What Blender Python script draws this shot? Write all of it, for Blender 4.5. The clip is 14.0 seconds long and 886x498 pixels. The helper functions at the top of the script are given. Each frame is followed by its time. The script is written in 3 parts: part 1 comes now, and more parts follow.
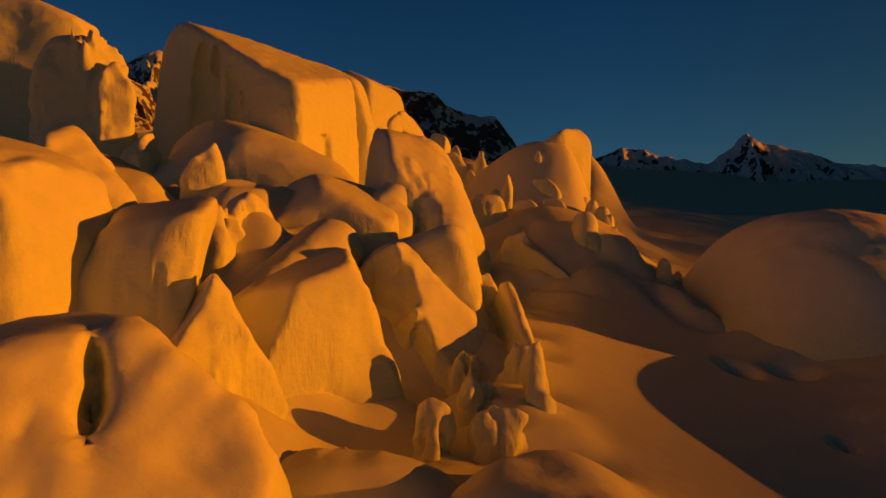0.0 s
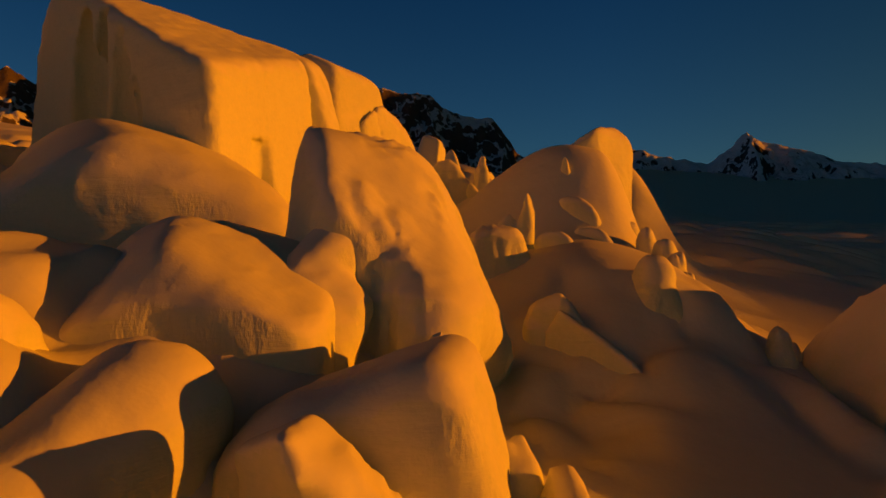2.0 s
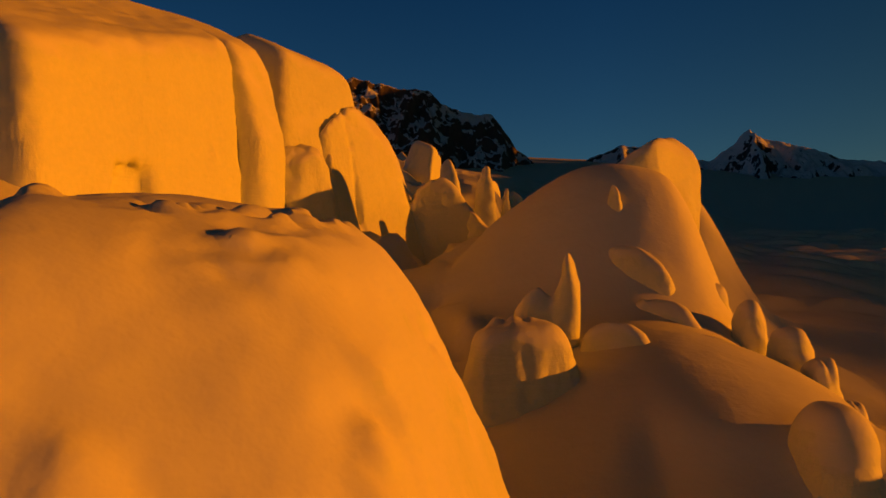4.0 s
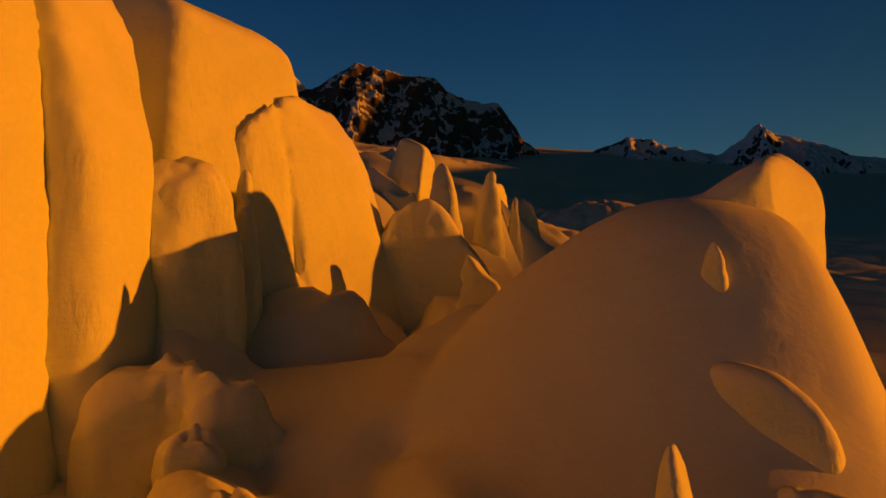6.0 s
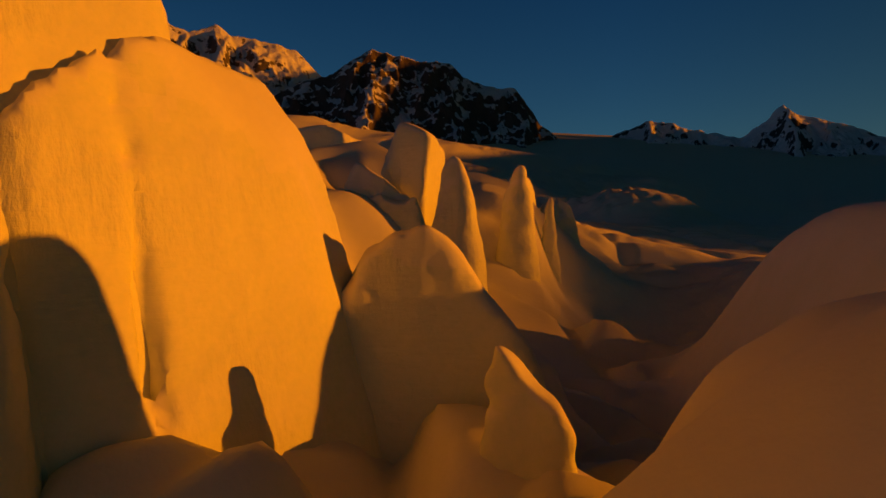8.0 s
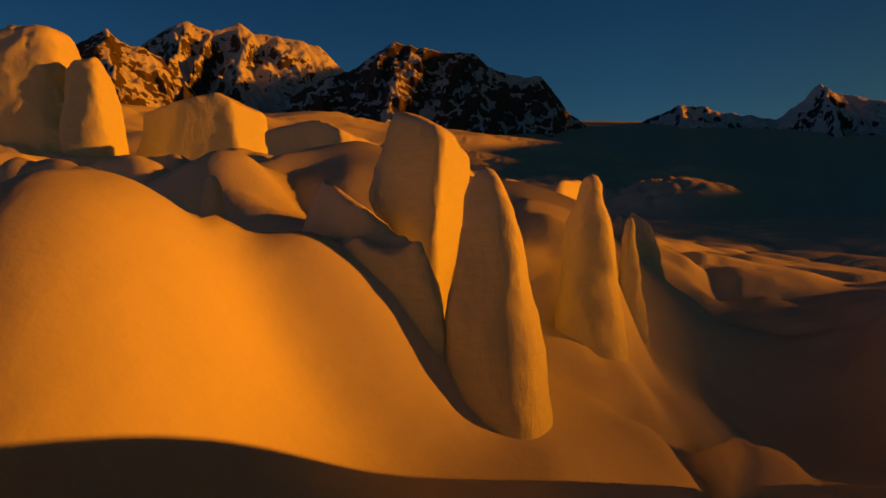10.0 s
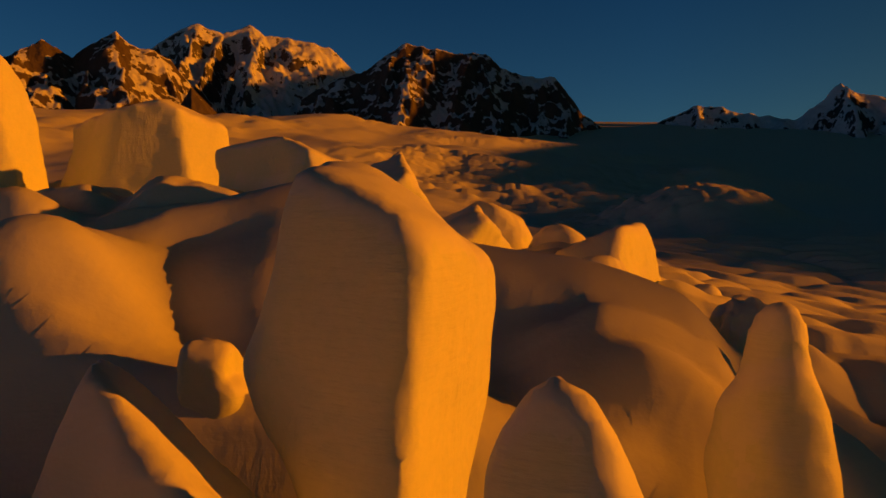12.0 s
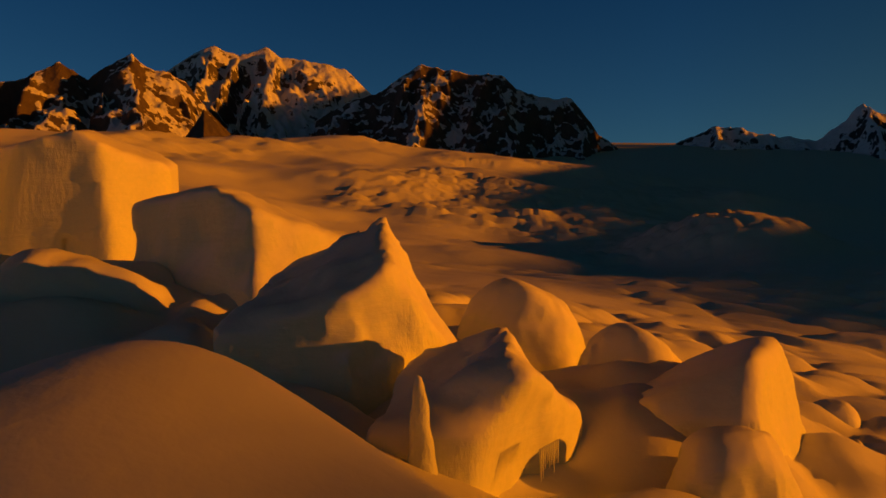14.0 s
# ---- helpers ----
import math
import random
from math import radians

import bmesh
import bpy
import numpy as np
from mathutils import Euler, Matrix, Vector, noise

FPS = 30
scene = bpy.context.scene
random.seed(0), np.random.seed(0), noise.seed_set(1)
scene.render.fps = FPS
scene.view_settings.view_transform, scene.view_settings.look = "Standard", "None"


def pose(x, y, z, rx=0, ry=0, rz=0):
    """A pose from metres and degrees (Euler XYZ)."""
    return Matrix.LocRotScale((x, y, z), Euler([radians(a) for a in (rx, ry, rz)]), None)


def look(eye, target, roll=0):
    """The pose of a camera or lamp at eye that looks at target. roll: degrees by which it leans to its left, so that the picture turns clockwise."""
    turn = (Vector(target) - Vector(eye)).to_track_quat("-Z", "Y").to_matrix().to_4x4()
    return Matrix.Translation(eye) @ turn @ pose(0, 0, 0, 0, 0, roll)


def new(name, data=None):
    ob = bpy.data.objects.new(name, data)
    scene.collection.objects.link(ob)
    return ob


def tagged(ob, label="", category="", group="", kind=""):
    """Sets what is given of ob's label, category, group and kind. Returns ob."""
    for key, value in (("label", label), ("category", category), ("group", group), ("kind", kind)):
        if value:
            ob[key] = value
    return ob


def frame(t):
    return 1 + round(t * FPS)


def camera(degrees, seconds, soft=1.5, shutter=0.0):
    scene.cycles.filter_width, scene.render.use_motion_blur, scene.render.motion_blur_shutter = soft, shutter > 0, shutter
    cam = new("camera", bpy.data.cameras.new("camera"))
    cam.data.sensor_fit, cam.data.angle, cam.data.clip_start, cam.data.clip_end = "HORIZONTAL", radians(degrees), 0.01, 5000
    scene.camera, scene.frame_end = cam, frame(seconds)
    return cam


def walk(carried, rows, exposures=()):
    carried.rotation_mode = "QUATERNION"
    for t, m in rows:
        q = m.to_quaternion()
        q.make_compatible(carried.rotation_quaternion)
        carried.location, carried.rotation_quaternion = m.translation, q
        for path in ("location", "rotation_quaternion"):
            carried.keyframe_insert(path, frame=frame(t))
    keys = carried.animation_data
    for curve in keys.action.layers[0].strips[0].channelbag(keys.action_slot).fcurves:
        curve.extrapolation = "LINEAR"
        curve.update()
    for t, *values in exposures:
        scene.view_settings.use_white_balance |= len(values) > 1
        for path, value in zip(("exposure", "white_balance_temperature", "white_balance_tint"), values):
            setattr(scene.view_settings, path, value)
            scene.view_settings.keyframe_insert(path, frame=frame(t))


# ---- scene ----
cam = camera(62.0, 14.0)
PATH = [(0.0, pose(0.02, 0.01, 0.02, 90.01, -0.37, -0.01)),
        (0.5, pose(0.26, 9.07, 1.19, 90.09, -0.28, -0.09)),
        (1.0, pose(0.42, 17.92, 2.50, 90.14, -0.11, -0.15)),
        (1.5, pose(0.61, 26.20, 3.90, 90.15, 0.08, -0.18)),
        (2.0, pose(0.78, 33.82, 5.23, 90.21, 0.31, -0.17)),
        (2.5, pose(0.96, 41.47, 6.87, 90.15, 0.36, -0.17)),
        (3.0, pose(1.16, 48.78, 8.41, 90.17, 0.51, -0.18)),
        (3.5, pose(1.31, 55.68, 9.90, 90.07, 0.41, -0.23)),
        (6.0, pose(3.21, 87.72, 16.51, 88.97, -0.94, 0.01)),
        (6.5, pose(3.47, 93.94, 17.42, 88.72, -0.99, 0.15)),
        (7.0, pose(3.63, 100.13, 18.18, 88.49, -0.86, 0.32)),
        (9.5, pose(3.27, 135.80, 22.21, 87.37, 0.88, 3.24)),
        (10.0, pose(3.09, 143.02, 23.32, 87.35, 1.31, 3.57)),
        (10.5, pose(2.92, 150.11, 24.50, 87.37, 1.48, 4.26)),
        (11.0, pose(2.72, 157.19, 25.69, 87.43, 1.47, 4.52)),
        (11.5, pose(2.41, 164.25, 27.04, 87.44, 1.39, 4.56)),
        (12.0, pose(2.11, 171.07, 28.43, 87.47, 1.41, 4.54)),
        (12.5, pose(1.74, 177.98, 29.93, 87.58, 1.41, 4.62)),
        (13.0, pose(1.34, 184.53, 31.30, 87.77, 1.37, 4.74)),
        (13.5, pose(0.96, 190.84, 32.54, 88.37, 1.28, 5.14)),
        (14.0, pose(0.67, 196.81, 33.46, 89.06, 1.32, 5.71))]
walk(cam, PATH)

# ---- light ----
SUN_AZ, SUN_EL = radians(90), radians(5.0)
world = bpy.data.worlds.new("sky")
scene.world = world
world.use_nodes = True
wn, wl = world.node_tree.nodes, world.node_tree.links
sky = wn.new("ShaderNodeTexSky")
sky.sky_type, sky.sun_disc = "NISHITA", False
sky.sun_elevation, sky.sun_rotation, sky.altitude = SUN_EL, SUN_AZ, 2500
sky.air_density, sky.dust_density, sky.ozone_density = 1.0, 0.3, 4.0
up = wn.new("ShaderNodeTexCoord")
part_up = wn.new("ShaderNodeSeparateXYZ")
wl.new(up.outputs["Generated"], part_up.inputs[0])
fade = wn.new("ShaderNodeValToRGB")
fade.color_ramp.elements[0].position, fade.color_ramp.elements[0].color = 0.0, (0.72, 0.70, 0.56, 1)
fade.color_ramp.elements[1].position, fade.color_ramp.elements[1].color = 0.62, (0.05, 0.06, 0.05, 1)
mid = fade.color_ramp.elements.new(0.32)
mid.color = (0.28, 0.49, 0.52, 1)
wl.new(part_up.outputs["Z"], fade.inputs[0])
tint = wn.new("ShaderNodeMix")
tint.data_type, tint.blend_type = "RGBA", "MULTIPLY"
tint.inputs[0].default_value = 1.0
wl.new(sky.outputs[0], tint.inputs[6])
wl.new(fade.outputs[0], tint.inputs[7])
# the sky glows orange towards the low sun
toward = wn.new("ShaderNodeVectorMath")
toward.operation = "DOT_PRODUCT"
toward.inputs[1].default_value = (math.sin(SUN_AZ), math.cos(SUN_AZ), 0)
wl.new(up.outputs["Generated"], toward.inputs[0])
glow = wn.new("ShaderNodeValToRGB")
glow.color_ramp.elements[0].position, glow.color_ramp.elements[0].color = 0.2, (1, 1, 1, 1)
glow.color_ramp.elements[1].position, glow.color_ramp.elements[1].color = 0.95, (0.9, 0.42, 0.10, 1)
wl.new(toward.outputs["Value"], glow.inputs[0])
warm = wn.new("ShaderNodeMix")
warm.data_type, warm.blend_type = "RGBA", "MULTIPLY"
warm.inputs[0].default_value = 1.0
wl.new(tint.outputs[2], warm.inputs[6])
wl.new(glow.outputs[0], warm.inputs[7])
wl.new(warm.outputs[2], wn["Background"].inputs["Color"])
wn["Background"].inputs["Strength"].default_value = 0.082
sun = new("sun", bpy.data.lights.new("sun", "SUN"))
sun.data.energy, sun.data.angle, sun.data.color = 3.85, radians(0.45), (1.0, 0.265, 0.001)
TO_SUN = Vector((math.sin(SUN_AZ) * math.cos(SUN_EL), math.cos(SUN_AZ) * math.cos(SUN_EL), math.sin(SUN_EL)))
sun.matrix_world = look(TO_SUN * 100, (0, 0, 0))


# ---- materials ----
def material(name):
    m = bpy.data.materials.new(name)
    m.use_nodes = True
    return m, m.node_tree.nodes, m.node_tree.links, m.node_tree.nodes["Principled BSDF"]


def noise_node(n, l, pos, scale, detail=4.0, rough=0.55):
    t = n.new("ShaderNodeTexNoise")
    t.inputs["Scale"].default_value, t.inputs["Detail"].default_value, t.inputs["Roughness"].default_value = scale, detail, rough
    l.new(pos, t.inputs["Vector"])
    return t.outputs["Fac"]


def ramp(n, l, fac, stops):
    r = n.new("ShaderNodeValToRGB")
    while len(r.color_ramp.elements) < len(stops):
        r.color_ramp.elements.new(0.5)
    for e, (p, c) in zip(r.color_ramp.elements, stops):
        e.position, e.color = p, (*c, 1) if len(c) == 3 else c
    l.new(fac, r.inputs[0])
    return r.outputs["Color"]


def mix(n, l, fac, a, b):
    m = n.new("ShaderNodeMix")
    m.data_type = "RGBA"
    for sock, v in ((m.inputs[0], fac), (m.inputs[6], a), (m.inputs[7], b)):
        if isinstance(v, (float, tuple)):
            sock.default_value = v
        else:
            l.new(v, sock)
    return m.outputs[2]


def calc(n, l, op, a, b=0.0):
    m = n.new("ShaderNodeMath")
    m.operation = op
    for sock, v in zip(m.inputs, (a, b)):
        if isinstance(v, (float, int)):
            sock.default_value = v
        else:
            l.new(v, sock)
    return m.outputs[0]


def bump(n, l, height, strength, distance, before=None):
    b = n.new("ShaderNodeBump")
    b.inputs["Strength"].default_value, b.inputs["Distance"].default_value = strength, distance
    l.new(height, b.inputs["Height"])
    if before:
        l.new(before, b.inputs["Normal"])
    return b.outputs["Normal"]


def snow_ice(name, ice=1.0):
    """Wind-packed snow on flat parts, layered glacier ice on steep ones."""
    m, n, l, p = material(name)
    geo = n.new("ShaderNodeNewGeometry")
    pos = geo.outputs["Position"]
    split = n.new("ShaderNodeSeparateXYZ")
    l.new(geo.outputs["Normal"], split.inputs[0])
    coarse, fine = noise_node(n, l, pos, 0.35, 5), noise_node(n, l, pos, 3.0, 6, 0.6)
    steep = calc(n, l, "ADD", split.outputs["Z"], calc(n, l, "MULTIPLY", calc(n, l, "SUBTRACT", coarse, 0.5), 0.6))
    wall = ramp(n, l, steep, [(0.22, (1, 1, 1)), (0.55, (0, 0, 0))])
    snow = mix(n, l, coarse, (0.82, 0.79, 0.55, 1), (0.89, 0.86, 0.63, 1))
    old = mix(n, l, fine, (0.66, 0.72, 0.38, 1), (0.83, 0.81, 0.50, 1))
    l.new(mix(n, l, calc(n, l, "MULTIPLY", wall, ice), snow, old), p.inputs["Base Color"])
    stretch = n.new("ShaderNodeMapping")
    stretch.inputs["Scale"].default_value = (0.22, 0.22, 1.5)
    l.new(pos, stretch.inputs["Vector"])
    layers = noise_node(n, l, stretch.outputs[0], 0.8, 6, 0.6)
    nm = bump(n, l, fine, 0.16, 0.05)
    nm = bump(n, l, coarse, 0.3, 0.5, nm)
    nm = bump(n, l, calc(n, l, "MULTIPLY", layers, wall), 0.22 * ice, 0.5, nm)
    thin = n.new("ShaderNodeMapping")
    thin.inputs["Scale"].default_value = (2.0, 2.0, 0.6)
    l.new(pos, thin.inputs["Vector"])
    runnels = noise_node(n, l, thin.outputs[0], 1.0, 5, 0.6)
    spots = ramp(n, l, noise_node(n, l, pos, 0.16, 2), [(0.48, (0, 0, 0)), (0.6, (1, 1, 1))])
    nm = bump(n, l, calc(n, l, "MULTIPLY", runnels, calc(n, l, "MULTIPLY", spots, wall)), 0.3 * ice, 0.6, nm)
    l.new(nm, p.inputs["Normal"])
    p.inputs["Roughness"].default_value = 0.62
    p.inputs["Specular IOR Level"].default_value = 0.3
    return m


SNOW = snow_ice("glacier_snow", 0.6)
ICE = snow_ice("serac_ice", 1.0)


def rock_snow(name, rock, cover):
    m, n, l, p = material(name)
    geo = n.new("ShaderNodeNewGeometry")
    pos = geo.outputs["Position"]
    split = n.new("ShaderNodeSeparateXYZ")
    l.new(geo.outputs["Normal"], split.inputs[0])
    big, small = noise_node(n, l, pos, 0.012, 6, 0.6), noise_node(n, l, pos, 0.06, 8, 0.65)
    lie = calc(n, l, "ADD", split.outputs["Z"], calc(n, l, "MULTIPLY", calc(n, l, "SUBTRACT", big, 0.5), 1.1))
    lie = calc(n, l, "ADD", lie, calc(n, l, "MULTIPLY", calc(n, l, "SUBTRACT", small, 0.5), 0.7))
    snow = ramp(n, l, lie, [(cover, (0, 0, 0)), (cover + 0.06, (1, 1, 1))])
    stone = mix(n, l, small, tuple(c * 0.45 for c in rock) + (1,), tuple(c * 1.5 for c in rock) + (1,))
    l.new(mix(n, l, snow, stone, (0.8, 0.8, 0.82, 1)), p.inputs["Base Color"])
    l.new(bump(n, l, small, 0.8, 8.0), p.inputs["Normal"])
    p.inputs["Roughness"].default_value = 0.85
    return m


ROCK = rock_snow("dark_rock", (0.10, 0.075, 0.06), 0.62)
# darker, greyer rock: the far ridge's shade is put into its colour
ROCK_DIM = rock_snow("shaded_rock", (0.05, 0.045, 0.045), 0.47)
ROCK_SNOWY = rock_snow("snowed_rock", (0.09, 0.075, 0.065), 0.42)


# ---- shaping ----
def lattice(seed):
    """Random values on a cube of 32 steps, the first layer repeated behind the last."""
    g = np.random.RandomState(seed).rand(32, 32, 32).astype(np.float32)
    return np.pad(g, (0, 1), mode="wrap").ravel()


LATTICES = [lattice(s) for s in range(4)]


def noise3(x, y, z, scale, seed=0):
    """Smooth noise from -1 to 1; scale: metres between bumps."""
    g = LATTICES[seed % 4]
    off = np.float32(seed * 7.31)
    base, f = 0, []
    for v in np.broadcast_arrays(x, y, z):
        q = v.astype(np.float32) / np.float32(scale) + off
        i = np.floor(q)
        q -= i
        base = base * 33 + (i.astype(np.int32) & 31)
        f.append(q * q * (3 - 2 * q))
    flat = [g.take(base + a * 1089 + b * 33 + c) for a in (0, 1) for b in (0, 1) for c in (0, 1)]
    for k in (0, 1, 2):
        half = len(flat) // 2
        flat = [lo + (hi - lo) * f[k] for lo, hi in zip(flat[:half], flat[half:])]
    return flat[0] * 2 - 1


def fractal(x, y, z, scale, seed=0, octaves=4, gain=0.5):
    out, amp = 0, 1.0
    for k in range(octaves):
        out, amp, scale = out + amp * noise3(x, y, z, scale, seed + k), amp * gain, scale * 0.47
    return out


def smax(a, b, k):
    h = np.clip(0.5 + 0.5 * (a - b) / k, 0, 1)
    return b + (a - b) * h + k * h * (1 - h)


def smin(a, b, k):
    return -smax(-a, -b, k)


def step(a, b, x):
    t = np.clip((x - a) / (b - a), 0, 1)
    return t * t * (3 - 2 * t)


def mesh_of(name, verts, faces, mat, smooth=True):
    me = bpy.data.meshes.new(name)
    me.vertices.add(len(verts))
    me.vertices.foreach_set("co", np.asarray(verts, np.float32).ravel())
    faces = np.asarray(faces, np.int32)
    me.loops.add(faces.size)
    me.loops.foreach_set("vertex_index", faces.ravel())
    me.polygons.add(len(faces))
    me.polygons.foreach_set("loop_start", np.arange(0, faces.size, faces.shape[1], dtype=np.int32))
    me.update(calc_edges=True)
    me.polygons.foreach_set("use_smooth", np.full(len(faces), smooth))
    me.materials.append(mat)
    me.validate()
    return me


def skin(f, lo, cell):
    """The surface f = 0 of a block of samples (inside is negative), as quads."""
    inside = f < 0
    n = np.array(f.shape) - 1
    total, count = np.zeros((*n, 3), np.float32), np.zeros(n, np.float32)
    for axis in range(3):
        a = [slice(None)] * 3
        b = [slice(None)] * 3
        a[axis], b[axis] = slice(0, -1), slice(1, None)
        fa, fb = f[tuple(a)], f[tuple(b)]
        cut = (fa < 0) != (fb < 0)
        t = np.where(cut, fa / np.where(fa == fb, 1, fa - fb), 0)
        others = [k for k in range(3) if k != axis]
        for u in (0, 1):
            for v in (0, 1):
                sl = [slice(None)] * 3
                sl[others[0]] = slice(u, u + n[others[0]])
                sl[others[1]] = slice(v, v + n[others[1]])
                c, tt = cut[tuple(sl)], t[tuple(sl)]
                count += c
                total[..., axis] += tt * c
                total[..., others[0]] += u * c
                total[..., others[1]] += v * c
    used = count > 0
    index = np.full(n, -1, np.int64)
    index[used] = np.arange(used.sum())
    cells = np.argwhere(used)
    verts = (cells + total[used] / count[used][:, None]) * cell + np.asarray(lo)
    quads = []
    for axis in range(3):
        u, v = (axis + 1) % 3, (axis + 2) % 3
        a = [slice(1, -1)] * 3
        b = [slice(1, -1)] * 3
        a[axis], b[axis] = slice(0, -1), slice(1, None)
        ia, ib = inside[tuple(a)], inside[tuple(b)]
        e = np.argwhere(ia != ib)
        if not len(e):
            continue
        flip = ia[tuple(e.T)]
        e = e + [0 if k == axis else 1 for k in range(3)]
        du, dv = np.eye(3, dtype=int)[u], np.eye(3, dtype=int)[v]
        q = np.stack([index[tuple((e - s).T)] for s in (du + dv, dv, 0 * du, du)], 1)
        q[~flip] = q[~flip][:, ::-1]
        quads.append(q)
    return verts, np.concatenate(quads)


def serac_field(X, Y, Z, x, y, zb, a, b, h, yaw=0, n=3.0, m=3.0, taper=0.15, lean=(0, 0), cuts=(), wave=0.0, seed=0, k=0.5):
    """A leaning block of ice: half widths a and b, height h over zb, n and m from round (2) to boxy (8); cuts: planes (azimuth, rise, distance) in degrees and metres."""
    c, s = math.cos(radians(yaw)), math.sin(radians(yaw))
    z = (Z - zb) / h
    u, v = X - x - lean[0] * (Z - zb), Y - y - lean[1] * (Z - zb)
    if wave:
        w = wave * min(a, b)
        u = u + w * noise3(X, Y, Z, 2.2 * min(a, b) + 1, seed)
        v = v + w * noise3(X, Y, Z, 2.2 * min(a, b) + 1, seed + 1)
        z = z + 0.5 * w / h * noise3(X, Y, Z * 0.3, 2.0 * min(a, b) + 1, seed + 2)
    p, q = (c * u + s * v) / a, (-s * u + c * v) / b
    slim = np.maximum(1 - taper * np.clip(z, -0.3, 1.2), 0.1)
    r = (np.abs(p / slim) ** n + np.abs(q / slim) ** n) ** (1 / n)
    f = ((r ** m + np.maximum(z, 0) ** m) ** (1 / m) - 1) * min(a, b, h)
    for az, rise, d in cuts:
        ca, ra = radians(az), radians(rise)
        plane = (X - x) * math.cos(ca) * math.cos(ra) + (Y - y) * math.sin(ca) * math.cos(ra) + (Z - zb - h / 2) * math.sin(ra) - d
        f = smax(f, plane, k)
    return f


def roll_field(X, Y, Z, x, y, z, to, r, r2, squash=1.0):
    """A drawn-out roll of snow or ice from (x, y, z) to another point, its radius going from r to r2; squash: its height over its width."""
    run = np.array(to) - (x, y, z)
    along = np.clip(((X - x) * run[0] + (Y - y) * run[1] + (Z - z) * run[2]) / float(run @ run), 0, 1)
    away = np.sqrt((X - x - along * run[0]) ** 2 + (Y - y - along * run[1]) ** 2 + ((Z - z - along * run[2]) / squash) ** 2)
    return away - (r + (r2 - r) * along)


def sculpt(name, label, pieces, cell=None, rough=0.1, seed=0, blend=0.6, facets=5, flutes=1.1, holes=(), mat=None, category="serac", group="seracs of the icefall"):
    """One ice form from several blended blocks; holes: blocks taken away."""
    lo, hi = np.full(3, 1e9), np.full(3, -1e9)
    for d in pieces:
        if "to" in d:
            ends, big = np.array([(d["x"], d["y"], d["z"]), d["to"]]), max(d["r"], d["r2"]) + 0.8
            lo, hi = np.minimum(lo, ends.min(0) - big), np.maximum(hi, ends.max(0) + big)
            continue
        r = 1.3 * max(d["a"], d["b"]) + 0.3
        lx, ly = (abs(v) * d["h"] for v in d.get("lean", (0, 0)))
        lo = np.minimum(lo, (d["x"] - r - lx, d["y"] - r - ly, d["zb"] - 0.25 * d["h"]))
        hi = np.maximum(hi, (d["x"] + r + lx, d["y"] + r + ly, d["zb"] + 1.25 * d["h"]))
    cell = cell or max(0.13, float(np.cbrt(np.prod(hi - lo))) / 58)
    grid = [np.arange(a, b, cell, dtype=np.float32) for a, b in zip(lo, hi)]
    X, Y, Z = np.meshgrid(*grid, indexing="ij")
    f = None
    for d in pieces:
        if "to" in d:
            g = roll_field(X, Y, Z, **d)
            f = g if f is None else smin(f, g, blend)
            continue
        g = serac_field(X, Y, Z, **d)
        dice = np.random.RandomState(100 + seed)
        for _ in range(facets):
            az, rise, near = dice.uniform(0, 2 * math.pi), dice.uniform(-0.25, 0.75), dice.uniform(0.78, 0.98)
            turn = az - radians(d["yaw"])
            reach = math.hypot(d["a"] * math.cos(turn), d["b"] * math.sin(turn)) * math.cos(rise) + 0.42 * d["h"] * abs(math.sin(rise))
            high = d["zb"] + 0.55 * d["h"]
            plane = ((X - d["x"]) * math.cos(az) + (Y - d["y"]) * math.sin(az)) * math.cos(rise) + (Z - high) * math.sin(rise) - near * reach
            g = smax(g, plane, 0.12 + 0.02 * d["h"])
        f = g if f is None else smin(f, g, blend)
    for d in holes:
        f = smax(f, -serac_field(X, Y, Z, **d), 0.35)
    size = float(min(hi - lo))
    skinny = np.abs(f) < 2.0 * rough + 3 * cell
    x, y, z = X[skinny], Y[skinny], Z[skinny]
    lump = fractal(x, y, z, 0.28 * size, seed, 2) * 1.2 + fractal(x, y, z * 1.3, 1.0, seed + 2, 2) * 0.4
    worn = np.clip(noise3(x, y, z, 3.5, seed + 1) * 2.2, 0, 1)
    flute = np.abs(noise3(x, y, z * 0.2, 0.95, seed + 3)) + 0.5 * np.abs(noise3(x, y, z * 0.35, 0.5, seed))
    peak = max(max(d["z"] + d["r"], d["to"][2] + d["r2"]) if "to" in d else d["zb"] + d["h"] for d in pieces)
    below = np.clip((peak - z) / (0.06 * size + 1.2) - 0.3, 0, 1)
    crease = np.abs(noise3(x, y, z * 0.7, 0.12 * size + 1.3, seed + 2)) * below
    f[skinny] += rough * (lump * (0.3 + 0.7 * below) + (1.1 + 0.9 * min(facets, 1)) * (crease - 0.3) - worn * flutes * (flute - 0.5))
    f[:, :, 0] = np.abs(f[:, :, 0]) + 0.05
    verts, quads = skin(f, lo, cell)
    base = np.array([verts[:, 0].mean(), verts[:, 1].mean(), verts[:, 2].min()])
    thing = tagged(new(name), label, category, group)
    thing.location = base
    corner = verts[quads]
    fn = np.cross(corner[:, 2] - corner[:, 0], corner[:, 3] - corner[:, 1])
    vn = np.zeros_like(verts)
    for k in range(4):
        for axis in range(3):
            vn[:, axis] += np.bincount(quads[:, k], fn[:, axis], len(verts))
    vn /= np.linalg.norm(vn, axis=1, keepdims=True) + 1e-9
    tone = vn[:, 2] + 0.25 * noise3(*verts.T, 1.4, seed)
    tone = tone + 0.8 * (verts[:, 2] - base[2]) / (verts[:, 2].max() - base[2]) - 0.8
